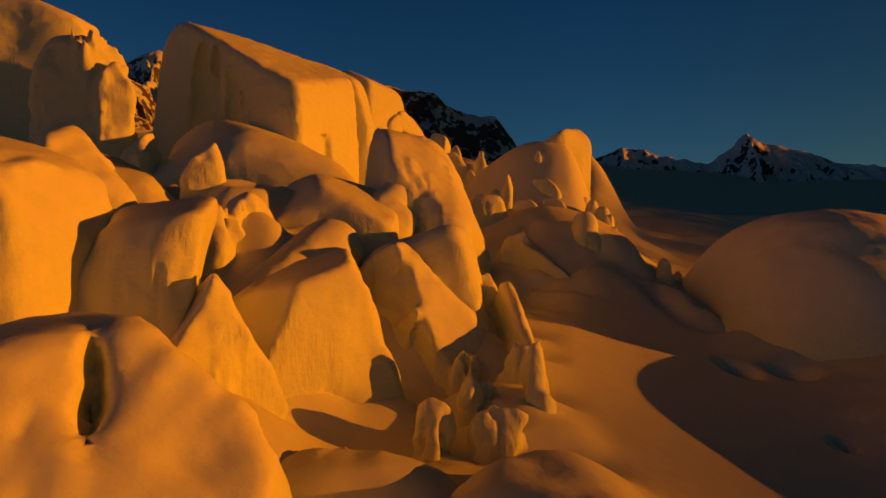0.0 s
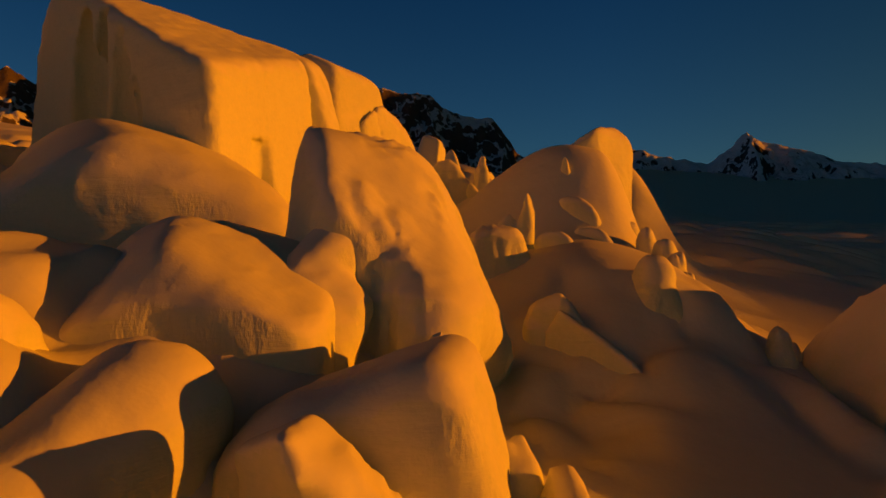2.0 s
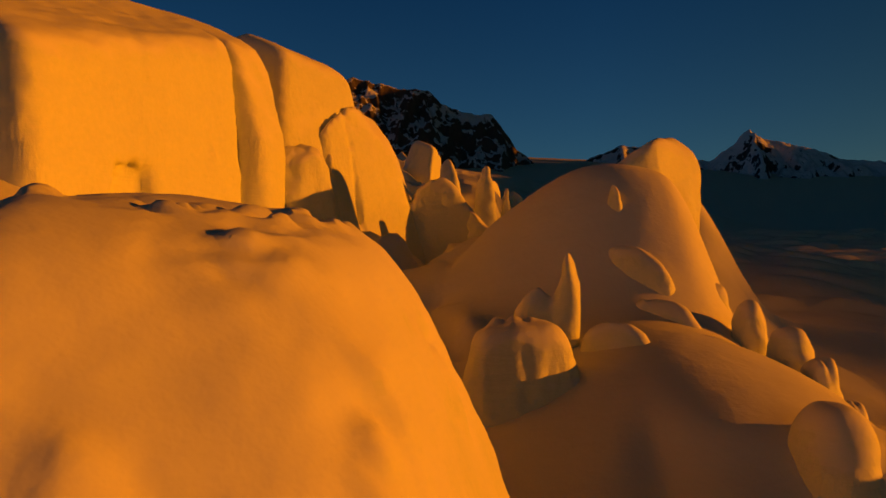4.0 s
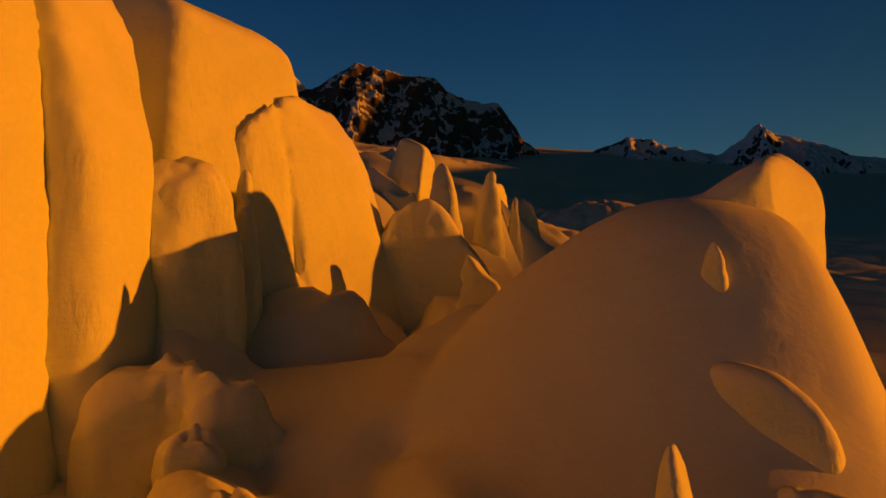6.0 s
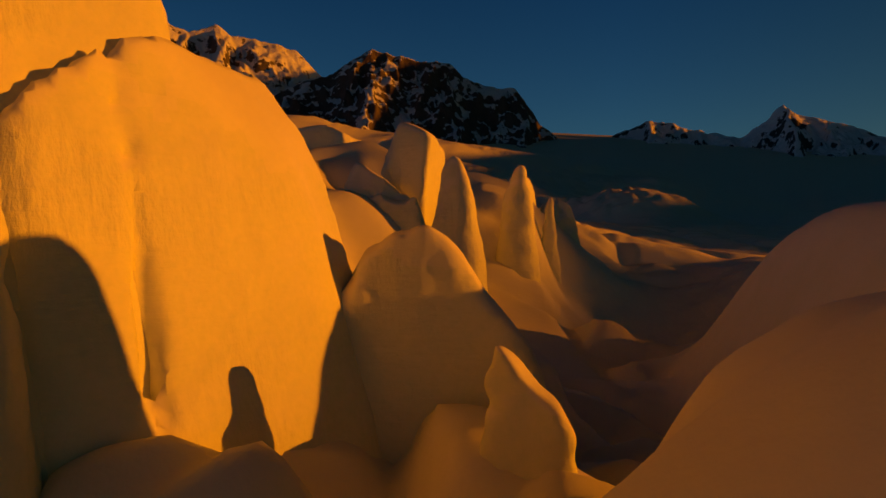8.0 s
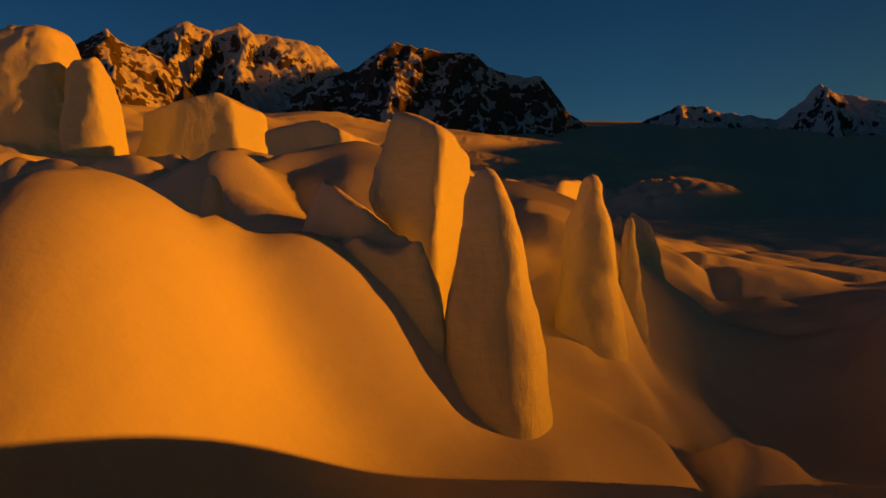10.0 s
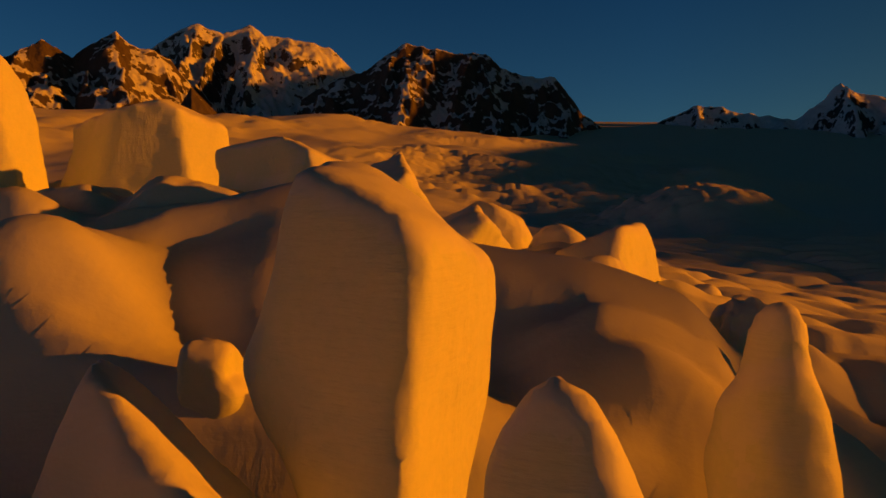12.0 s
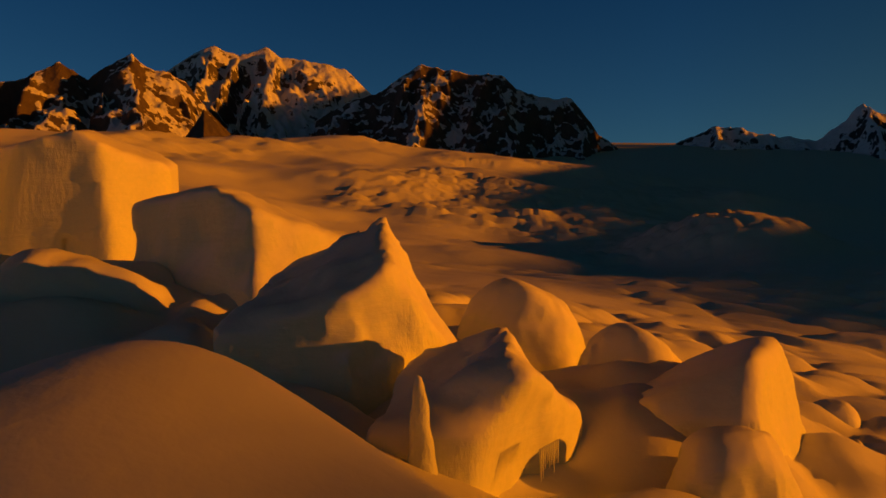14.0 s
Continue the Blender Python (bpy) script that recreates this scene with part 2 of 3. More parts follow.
    top = tone[quads].mean(1) > 0.22
    mark = np.arange(len(verts))
    for _ in range(200):
        lowest = mark[quads[top]].min(1)
        after = mark.copy()
        for k in range(4):
            np.minimum.at(after, quads[top][:, k], lowest)
        after = after[after]
        if (after == mark).all():
            break
        mark = after
    kinds, count = np.unique(mark[quads[:, 0]][top], return_counts=True)
    caps = [k for k, c in zip(kinds, count) if c > 0.03 * len(quads)]
    owner = np.where(top, mark[quads[:, 0]], -1)
    sets = [("ice_wall", ~np.isin(owner, caps), ICE)] + [("snow_cap", owner == k, SNOW) for k in caps]
    for part_name, pick, m in sets:
        if pick.sum() < 12:
            continue
        used, back = np.unique(quads[pick], return_inverse=True)
        me = mesh_of(part_name, verts[used] - base, back.reshape(-1, 4), m)
        if len(me.vertices) == len(used):
            me.normals_split_custom_set_from_vertices(vn[used].tolist())
        new(part_name, me).parent = thing
    return thing


def S(x, y, zb, a, b, h, yaw=0, **k):
    return dict(x=x, y=y, zb=zb, a=a, b=b, h=h, yaw=yaw, **k)


def R(x, y, z, to, r, r2, squash=1.0):
    return dict(x=x, y=y, z=z, to=to, r=r, r2=r2, squash=squash)


# ---- ground ----
BASE_Y = (-400, -60, 0, 40, 70, 100, 125, 146, 165, 177, 187, 200, 215, 240, 270, 320, 400, 600, 850, 1100, 1500, 2000, 2600, 2900, 3200, 6000)
BASE_Z = (-90, -28, -16.5, -14, -8.5, -2, 4, 7, 6, 7.5, 11, 13.5, 16.5, 20, 21, 20, 18, 17, 24, 38, 80, 170, 290, 330, 260, 100)
# broad snow swells: x, y, height, half length across, half length along
SWELLS = ((20.1, 127.6, 13.7, 15, 11.1, 5.2), (17.8, 100, 6.6, 11.5, 15.3), (-15.4, 175.1, 11.7, 8.7, 10.4), (-20.4, 181.1, 1.5, 8.1, 8.9), (120, 640, 26, 55, 65), (-4.5, 182.5, 7.0, 5.5, 4.0), (-9.6, 114, -8, 1.0, 5.5), (-17.9, 207.6, 2.3, 5.2, 13.2), (-5.8, 213.4, 5.3, 10.0, 8.4), (12.4, 211.9, 5.9, 12.5, 6.5), (-13.0, 216.5, 4.1, 7.0, 9.0), (0.7, 226.2, 1.1, 4.7, 5.8), (-7.1, 226.4, 2.9, 7.1, 15.8), (-13.9, 221.3, -0.6, 12.8, 7.0), (-19.1, 201.4, 0.1, 8.2, 6.6),
          # added mostly out of view, to keep the sun off the valley
          (57, 52, 11, 20, 30),
          (29, 159, 16.5, 7, 21), (66, 195, 6, 26, 40), (27, 201, -6.5, 13, 20), (-42, 74, 2, 12, 26), (10, 238, 2.4, 12, 12), (-28, 248, 4.6, 18, 14), (-27, 228, -3, 10, 9), (310, 1090, 28, 100, 120), (26.8, 66.5, -3.0, 1.1, 1.8), (31.8, 66.5, -3.0, 1.5, 1.8), (27.9, 51, -1.2, 0.6, 0.8))


# stretches of smooth, wind-drifted snow: x, y, half length across, half length along
CALM = ((-14, 190, 13, 10), (29, 166, 11, 20), (54, 60, 14, 34), (14, 122, 13, 12), (44, 203, 12, 12), (15, 110, 12, 20), (20, 50, 13, 38), (-4, 214, 11, 8), (-15, 172, 8, 12), (42, 92, 14, 20), (1, 175, 15, 16), (9, 213, 15, 9), (4, 100, 9, 12), (-24, 214, 10, 12), (25, 200, 13, 18), (-3, 125, 6, 6), (-10, 217, 15, 9), (-28, 229, 14, 11))


def pillows(x, y, wide, long, seed):
    """Snow-draped blocks side by side: the height from 0 to about 1, with gaps between the blocks."""
    rng = np.random.RandomState(seed)
    jit = rng.rand(64, 64, 4)
    wx = x + 0.35 * wide * noise3(x, y, 0 * x, 1.3 * wide, seed)
    wy = y + 0.35 * long * noise3(x, y, 0 * x, 1.3 * long, seed + 1)
    u, v = wx / wide, wy / long
    iu, iv = np.floor(u).astype(int), np.floor(v).astype(int)
    best, second, tall = np.full(u.shape, 9.0), np.full(u.shape, 9.0), np.zeros(u.shape)
    for a in (-1, 0, 1):
        for b in (-1, 0, 1):
            j = jit[(iu + a) % 64, (iv + b) % 64]
            du, dv = iu + a + 0.15 + 0.7 * j[..., 0] - u, iv + b + 0.15 + 0.7 * j[..., 1] - v
            d = np.hypot(du, dv)
            h = 0.25 + 0.75 * j[..., 2] + 0.55 * (j[..., 3] - 0.5) * du
            closer = d < best
            second = np.where(closer, best, np.minimum(second, d))
            tall = np.where(closer, h, tall)
            best = np.where(closer, d, best)
    rim = step(-0.04, 0.5, second - best)
    return tall * rim * (1 - 0.45 * best ** 2)


def ground_height(x, y):
    z = np.interp(y, BASE_Y, BASE_Z)
    edge = np.maximum(8, 320 * (y - 300) / 820)
    inner = np.log1p(np.exp(np.clip((edge - x) / 25, -30, 30))) * 25
    inner = np.minimum(inner, 900)
    z = z + np.interp(y, (300, 420, 600, 850, 1100), (0.17, 0.115, 0.115, 0.16, 0.17)) * inner * (1 - 0.75 * step(1500, 2100, y))
    near = step(400, 300, y)
    z = z - near * 0.16 * np.clip(x - 6, 0, 70)
    for sx, sy, h, ra, rb, *other in SWELLS:
        ra = np.where(x > sx, other[0], ra) if other else ra
        z = z + h * np.exp(-(((x - sx) / ra) ** 2 + ((y - sy) / rb) ** 2) ** 1.3)
    z = z + (3.0 * step(-5, -11, x) * step(16, 30, y) + 4.6 * step(7, -1, x) * step(50, 58, y)) * step(78, 67, y)
    lip = y + 0.3 * np.minimum(x + 10, 0) + 1.5 * noise3(x, 0 * x, 0 * x, 7, 1)
    z = z + 5.6 * step(193.6, 196.8, lip) * step(215, 203, y) * step(16, 11, x) * step(-50, -42, x)
    calm = 0 * x
    for sx, sy, ra, rb in CALM:
        calm = np.maximum(calm, step(1.15, 0.75, np.hypot((x - sx) / ra, (y - sy) / rb)))
    rugged = step(340, 270, y) * step(-120, -70, x) * step(45, 15, x) * (1 - calm)
    z = z + rugged * (1 - 0.4 * step(180, 200, y) - 0.35 * step(80, 65, y)) * (5.0 * pillows(x, y, 13.0, 10.0, 5) + 0.9 * pillows(x, y, 5.2, 4.6, 6) - 2.2)
    z = z + (1 - 0.6 * rugged) * 0.5 * noise3(x, y, 0 * x, 13, 2) * step(400, 300, y)
    low = step(12, 32, x) * step(140, 180, y) * step(620, 430, y) * (1 - calm)
    z = z + low * (1.9 * pillows(x, y, 20, 7, 7) - 0.8)
    fall = step(330, 520, y) * step(1800, 1450, y) * step(-30, 40, edge - x) * step(-1700, -1100, x)
    patch = step(-0.25, 0.35, noise3(x, y, 0 * x, 150, 2) + 0.3 * noise3(x, y, 0 * x, 50, 1))
    z = z + fall * (patch * 5 * pillows(x, y, 58, 15, 9) + 14 * noise3(x, y, 0 * x, 140, 1) + 5 * noise3(x, y, 0 * x, 60, 3) + patch * 1.8 * pillows(x, y, 20, 7, 10))
    nose = np.exp(-((x - 130) / 75) ** 2 - ((y - 650) / 75) ** 2)
    z = z + nose * (4.5 * pillows(x, y, 24, 8, 12) + 2.0 * pillows(x, y, 11, 5, 13) - 2)
    z = z + step(300, 420, y) * 1.0 * noise3(x, y, 0 * x, 20, 1)
    return z


def spread(lo, hi, d, far_lo, far_hi, growth):
    mid = list(np.arange(lo, hi, d))
    up, s = [mid[-1]], d
    while up[-1] < far_hi:
        s *= 1 + growth
        up.append(up[-1] + s)
    down, s = [mid[0]], d
    while down[-1] > far_lo:
        s *= 1 + growth
        down.append(down[-1] - s)
    return np.array(down[:0:-1] + mid + up[1:])


gx, gy = spread(-66, 52, 0.66, -5000, 5000, 0.018), spread(4, 300, 0.66, -2500, 5600, 0.0095)
GX, GY = np.meshgrid(gx, gy, indexing="ij")
gv = np.stack([GX, GY, ground_height(GX, GY)], -1).reshape(-1, 3)
gi = np.arange(GX.size).reshape(GX.shape)
gq = np.stack([gi[:-1, :-1], gi[1:, :-1], gi[1:, 1:], gi[:-1, 1:]], -1).reshape(-1, 4)
tagged(new("ground", mesh_of("ground", gv, gq, SNOW)), "snow-covered glacier with swells and crevassed icefall", "glacier", kind="structure")


# ---- mountains ----
def mountain(name, label, crest, depth, drop, mat, seed, jag=10.0, across=150, along=260):
    """A ridge: its crest as (x, y, z) corners, falling by drop metres over depth metres to either side, cut by gullies."""
    c = np.array(crest, float)
    run = np.r_[0, np.cumsum(np.linalg.norm(np.diff(c[:, :2], axis=0), axis=1))]
    u = np.linspace(0, run[-1], along)
    cx, cy, cz = (np.interp(u, run, c[:, k]) for k in range(3))
    way = np.array([c[-1, 0] - c[0, 0], c[-1, 1] - c[0, 1]])
    way /= np.linalg.norm(way)
    nx, ny = way[1], -way[0]
    v = np.linspace(-1, 1, across)
    v = np.sign(v) * np.abs(v) ** 1.3
    U, V = np.meshgrid(u, v, indexing="ij")
    X, Y = cx[:, None] + nx * V * depth, cy[:, None] + ny * V * depth
    fallen = np.abs(V) ** 0.8
    rib = 1 - np.abs(noise3(U + 0.25 * depth * V, V * depth * 0.25, 0 * U, 75, seed))
    rib2 = 1 - np.abs(noise3(U - 0.2 * depth * V, V * depth * 0.5, 0 * U, 31, seed + 1))
    bulge = np.minimum(fallen * 5, 1)
    Z = cz[:, None] - drop * fallen + bulge * (0.20 * drop * (rib - 0.7) + 0.09 * drop * (rib2 - 0.7))
    Z = Z + jag * fractal(X, Y, 0 * X, 26, seed + 2, 3) * (0.5 + bulge)
    Y = Y + ny * 0.12 * drop * bulge * (rib - 0.6)
    verts = np.stack([X, Y, Z], -1).reshape(-1, 3)
    i = np.arange(U.size).reshape(U.shape)
    q = np.stack([i[:-1, :-1], i[:-1, 1:], i[1:, 1:], i[1:, :-1]], -1).reshape(-1, 4)
    base = np.array([cx.mean(), cy.mean(), cz.min() - drop])
    ob = new(name, mesh_of(name, verts - base, q, mat))
    ob.location = base
    return tagged(ob, label, "mountain", "mountains round the glacier")


mountain("mountain", "red-brown rock peaks lit by low sun", [(-1400, 1500, 330), (-1160, 1680, 380), (-1092, 1732, 402), (-1022, 1779, 451), (-972, 1810, 420), (-933, 1832, 452), (-890, 1856, 483), (-864, 1869, 455), (-786, 1907, 426), (-736, 1929, 354), (-690, 1950, 300)],
         420, 300, ROCK, 3)
mountain("mountain", "snow-crowned golden mountain with rock ribs", [(-1900, 2500, 560), (-1450, 2700, 620), (-1267, 2786, 657), (-1144, 2842, 755), (-1103, 2859, 764), (-1024, 2890, 733), (-931, 2924, 771), (-879, 2941, 732), (-778, 2971, 720), (-645, 3005, 694), (-548, 3025, 591), (-440, 3040, 480)],
         600, 480, ROCK_SNOWY, 5)
mountain("mountain", "dark craggy rock ridge with snow gullies", [(-600, 2400, 400), (-489, 2425, 463), (-421, 2439, 476), (-334, 2453, 540), (-281, 2460, 568), (-238, 2465, 555), (-143, 2473, 536), (-35, 2478, 527), (12, 2478, 479), (98, 2476, 449), (175, 2471, 445), (216, 2468, 383), (257, 2464, 330), (331, 2454, 266), (380, 2450, 225)],
         430, 330, ROCK, 8)
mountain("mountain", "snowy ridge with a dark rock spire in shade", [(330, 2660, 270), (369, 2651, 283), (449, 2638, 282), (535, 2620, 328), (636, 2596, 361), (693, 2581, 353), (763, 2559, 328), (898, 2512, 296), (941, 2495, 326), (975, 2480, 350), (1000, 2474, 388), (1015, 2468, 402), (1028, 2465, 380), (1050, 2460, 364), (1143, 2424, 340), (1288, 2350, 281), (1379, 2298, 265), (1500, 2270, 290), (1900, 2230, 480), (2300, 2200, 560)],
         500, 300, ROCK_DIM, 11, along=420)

mountain("rock_outcrop", "small red rock tooth above the icefall", [(-540, 1362, 205), (-522, 1369, 232), (-509, 1374, 258), (-498, 1378, 240), (-480, 1384, 208)], 40, 75, ROCK, 21, jag=3.0, along=60, across=50)
# added out of view to block the low sun; crest heights shape its shade
mountain("mountain", "long unseen snowy ridge added to cast shade", [(2520, 3060, 900), (2380, 2700, 790), (2320, 2450, 740), (2300, 2300, 640), (2300, 1954, 400), (2300, 1654, 360), (2300, 1354, 335), (2300, 1150, 315), (2300, 1050, 296), (2300, 950, 282), (2300, 885, 272), (2300, 780, 246), (2300, 700, 235), (2300, 560, 228), (2300, 449, 226), (2300, 349, 222), (2300, 319, 202), (2300, 269, 204), (2300, 232, 206), (2300, 223, 222), (2300, 216, 242), (2300, 209, 239), (2300, 203, 222), (2300, 197, 217), (2300, 190, 219), (2300, 179, 218), (2300, 171, 206), (2300, 149, 206), (2300, 143, 212), (2300, 138, 217), (2300, 133, 206), (2300, 126, 205), (2300, 108, 196), (2300, 84, 188), (2300, 66, 191), (2300, 42, 193), (2300, 24, 188), (2300, -30, 184), (2300, -601, 150), (2300, -1701, 150), (2300, -3200, 150)],
         500, 200, ROCK_SNOWY, 14, jag=1.0, along=1000, across=50)

# ---- seracs ----
CLIFF = "high ice cliff glowing orange under a smooth snow top"
sculpt("ice_cliff", CLIFF, [S(-32, 112, 4, 20, 13, 32, n=8, m=8, wave=0.04, k=1.4, cuts=[(-45, 62, 9.8), (-18, 5, 15.1), (-117, 4, 5.2), (-131, 2, 3.2), (62, 0, 15.8)])], rough=0.26, facets=0, flutes=0.8, cell=0.42, seed=1,
       holes=[S(-28.7, 105.2, 12, 1.1, 2.2, 10, 0, n=2.5, m=2.5, wave=0.3), S(-37, 113.5, 25, 1.9, 2.8, 6.5, 20, n=2.3, m=2.2), S(-34, 110.5, 25, 1.5, 2.4, 6, -15, n=2.3, m=2.2), S(-31, 107, 23, 1.4, 1.8, 6, 0, n=2.3, m=2.2), S(-17.2, 107.5, 8, 1.3, 2.2, 9, -18, n=5, m=5, wave=0.2)])
sculpt("ice_cliff", "square-cut column of glowing ice", [S(-20, 126, 4, 9, 7, 29, n=8, m=8, wave=0.06, k=0.9, cuts=[(-10, 19, 8.7), (-33, 64, 11.3), (-110, 5, 3.8), (62, 0, 3.8)])], rough=0.18, facets=0, flutes=0.8, seed=2)
sculpt("ice_cliff", "tall ice buttress with a shaded front", [S(-15, 137, 4, 9, 7, 29, n=8, m=8, wave=0.05, seed=6, k=0.9, cuts=[(-32, 12, 5.5), (-111, 16, 5.6), (-23, 60, 12.0)])], rough=0.15, facets=0, flutes=0.6, seed=52,
       holes=[S(-11.6, 136.6, 13, 0.8, 2.6, 9.5, 8, n=2.6, m=2.2)])
sculpt("ice_cliff", "pale slab of ice leaning on the cliff", [S(-6, 143, 4, 7, 9, 27, n=8, m=8, wave=0.03, k=0.6, cuts=[(-31, 12, 2.0), (-9, 36, 4.3), (-4, 17, 3.3), (-30, 72, 8.9), (175, 30, 6.0)])], rough=0.15, facets=0, flutes=0.6, seed=3,
       holes=[S(-9.0, 139.2, 12, 2.2, 0.14, 12, 147, n=4, m=6, wave=0.8)])
sculpt("serac", "rounded ice block split at its top", [S(-10.6, 127.6, 9.4, 2.9, 2.8, 10.6, 10, n=2.7, m=2.5, taper=-0.25, wave=0.14, cuts=[(-42, 0, 2.3), (-140, -8, 2.5), (-40, -40, 4.6)]), S(-11.4, 129, 3, 2.0, 2.0, 9, 0, n=2.6, m=2.6)], rough=0.13, facets=2, seed=4)
sculpt("serac", "narrow shaded fin of ice", [S(-9.0, 133, 7, 1.3, 2.4, 12.9, 20, n=2.5, m=2.2, taper=0.25)], seed=5, rough=0.08)
sculpt("serac", "jumbled ice blocks with dark hollows", [S(-10.2, 121.5, 1.4, 3.6, 3.0, 8.8, 15, n=4, m=4, wave=0.2, cuts=[(-60, 10, 2.8)]), S(-6.4, 120.5, 0.4, 3.0, 2.6, 9.0, 30, n=4, m=3.4, wave=0.25, cuts=[(-40, 15, 2.4)])], seed=6, rough=0.22, facets=6,
       holes=[S(-8.2, 118.2, 4, 1.0, 1.2, 3.6, 10, n=2.5, m=2.5, wave=0.2)])
sculpt("serac", "flat-topped ice block with a snow cap", [S(1.2, 150.5, 1, 7, 4.6, 19, n=8, m=8, k=0.8, cuts=[(120, 72, 7.9), (10, 36, 6.1), (-102, 6, 6.2), (-173, 31, 5.9)])], rough=0.12, facets=0, flutes=2.0, seed=7)
sculpt("serac", "thin crooked blade of ice", [S(6.3, 140, 3, 2.0, 0.8, 12.6, -20, n=2.8, m=4, taper=0.05, cuts=[(-10, 42, 3.2)])], seed=8, rough=0.08, facets=1)
sculpt("serac", "tall shaded ice tower with lit edge", [S(-0.8, 188.5, 8, 5, 5, 23, n=8, m=8, k=0.6, cuts=[(-33, 77, 9.7), (-4, 49, 7.6), (-15, -5, 1.6), (0, -11, 1.5), (-123, 4, 2.9), (-169, 17, 4.7), (-165, -27, 0.6)])], facets=0, rough=0.15, seed=9)
sculpt("serac", "thin leaf of ice at a tower's foot", [S(-5.8, 185.5, 12, 3.5, 2.2, 13.5, n=8, m=8, k=0.3, cuts=[(-160, 20, 3.0), (19, 42, 4.3), (-110, 23, 3.0)]), S(-2.6, 183, 10, 3.5, 1.8, 12, n=8, m=8, k=0.3, cuts=[(62, 76, 7.5), (20, 54, 6.4), (14, 23, 4.2), (-105, 15, 2.9)])], rough=0.09, facets=0, seed=10)
sculpt("serac", "curled flake of ice on a snow mound", [S(-14.9, 188.6, 13, 1.7, 0.9, 12.6, -35, n=2.6, m=2.4, taper=0.2, lean=(0.05, 0))], seed=81, rough=0.08, facets=2)
sculpt("serac", "low block of lit ice under a bank", [S(-8.4, 196.6, 16, 1.6, 1.2, 8.2, 0, n=3, m=3, taper=0.1, wave=0.2)], seed=82, rough=0.1, facets=3)
sculpt("serac", "rounded ice pillar with a bright sunlit side", [S(3.6, 182.6, -1, 3.7, 3.1, 26.6, -10, n=2.5, m=2.1, taper=0.12, lean=(-0.03, 0), wave=0.08, cuts=[(-28, 6, 3.0), (-112, 10, 3.0)])], facets=0, rough=0.11, flutes=1.7, seed=11)
sculpt("serac", "pointed ice tooth lit on one side", [S(9.3, 192.6, 5, 3.0, 2.6, 20.6, 0, n=2.6, m=2.1, taper=0.24, lean=(0.03, 0), wave=0.07, cuts=[(-30, 6, 2.9), (-140, 14, 2.7)])], facets=0, rough=0.13, flutes=1.7, seed=12)
sculpt("serac", "small sharp fin of ice in the sun", [S(14.4, 203.5, 9, 1.7, 1.4, 14, 0, n=2.4, m=1.8, taper=0.4)], seed=13)
sculpt("serac", "great domed ice block with fluted front", [S(-1.5, 78, -8, 7.5, 9, 21.5, n=8, m=8, k=1.1, cuts=[(-28, 75, 8.6), (-5, 21, 4.8), (-8, 34, 5.6), (-53, 40, 6.7), (-153, 12, 7.8), (-25, -35, 6.5)]), S(0.2, 69.6, -8, 3.0, 3.4, 11.4, 10, n=2.8, m=2.6, taper=0.1, wave=0.06)], rough=0.12, facets=0, flutes=3.0, cell=0.25, blend=1.6, seed=14)
sculpt("serac", "fluted buttress of ice at a dome's foot", [R(-4.6, 71.0, 5.0, (-7.8, 66.0, 0.2), 1.6, 2.0), R(-4.0, 69.0, 2.6, (-5.6, 66.0, -2.0), 1.4, 1.8)], rough=0.2, facets=0, flutes=3.2, blend=1.2, seed=60)
sculpt("serac", "bulging sunlit prow of ice over a snow hump", [S(21, 132, 2, 6.5, 5.5, 20.5, n=8, m=8, wave=0.05, k=0.8, cuts=[(171, 57, 7.1), (-34, 45, 8.2), (-29, -2, 4.6), (-48, 12, 4.7), (-140, 10, 6.8)])], rough=0.17, facets=0, seed=15)
sculpt("serac", "broken block of layered ice", [S(-45, 274, 22, 15, 10, 27, n=8, m=8, k=0.5, cuts=[(-140, 74, 9.9), (6, 66, 9.3), (22, 6, 8.5), (-30, 8, 9.8), (-120, 12, 10.5)])], rough=0.3, facets=3, seed=16,
       holes=[S(-38, 263, 33.5, 6, 0.25, 0.5, -25, n=3, m=3, wave=0.8)])
sculpt("serac", "wedge of pale ice beside a larger block", [S(-22, 250, 20, 13, 8, 18, n=8, m=8, k=0.4, cuts=[(-129, 73, 7.9), (2, 67, 8.0), (-40, 16, 7.1), (-122, 12, 1.9)])], rough=0.3, facets=6, seed=17)
sculpt("serac", "snow-backed stub of ice with a flat lit face", [S(-8, 237, 16, 7, 7, 19, n=8, m=8, k=0.5, cuts=[(-154, 63, 6.7), (4, 29, 5.1), (-45, 8, 5.3), (-129, 63, 6.7)])], rough=0.3, facets=6, flutes=1.8, seed=18)
overhang = sculpt("serac", "overhanging ice block with icicles", [S(0, 228, 16, 6, 5, 14, n=8, m=8, k=0.4, cuts=[(-169, 67, 5.5), (1, 42, 4.2), (-28, -16, 0.8), (-97, 46, 5.5)])], rough=0.3, facets=6, seed=19)
for k in range(9):
    bm = bmesh.new()
    long = 0.5 + 0.9 * random.random()
    bmesh.ops.create_cone(bm, segments=7, radius1=0.012, radius2=0.05, depth=long, cap_ends=True)
    icicle_mesh = bpy.data.meshes.new("icicle")
    bm.to_mesh(icicle_mesh)
    bm.free()
    icicle_mesh.materials.append(ICE)
    icicle = new("icicle", icicle_mesh)
    icicle.parent = overhang
    icicle.location = Vector((1.40 + 0.09 * k, 225.0 + 0.16 * k, 25.3 - 0.5 * long)) - overhang.location
sculpt("serac", "small upright spike of ice", [S(-2.9, 222.6, 22, 0.8, 0.7, 6.4, 0, n=2.5, m=2, taper=0.4)], seed=20, rough=0.06)
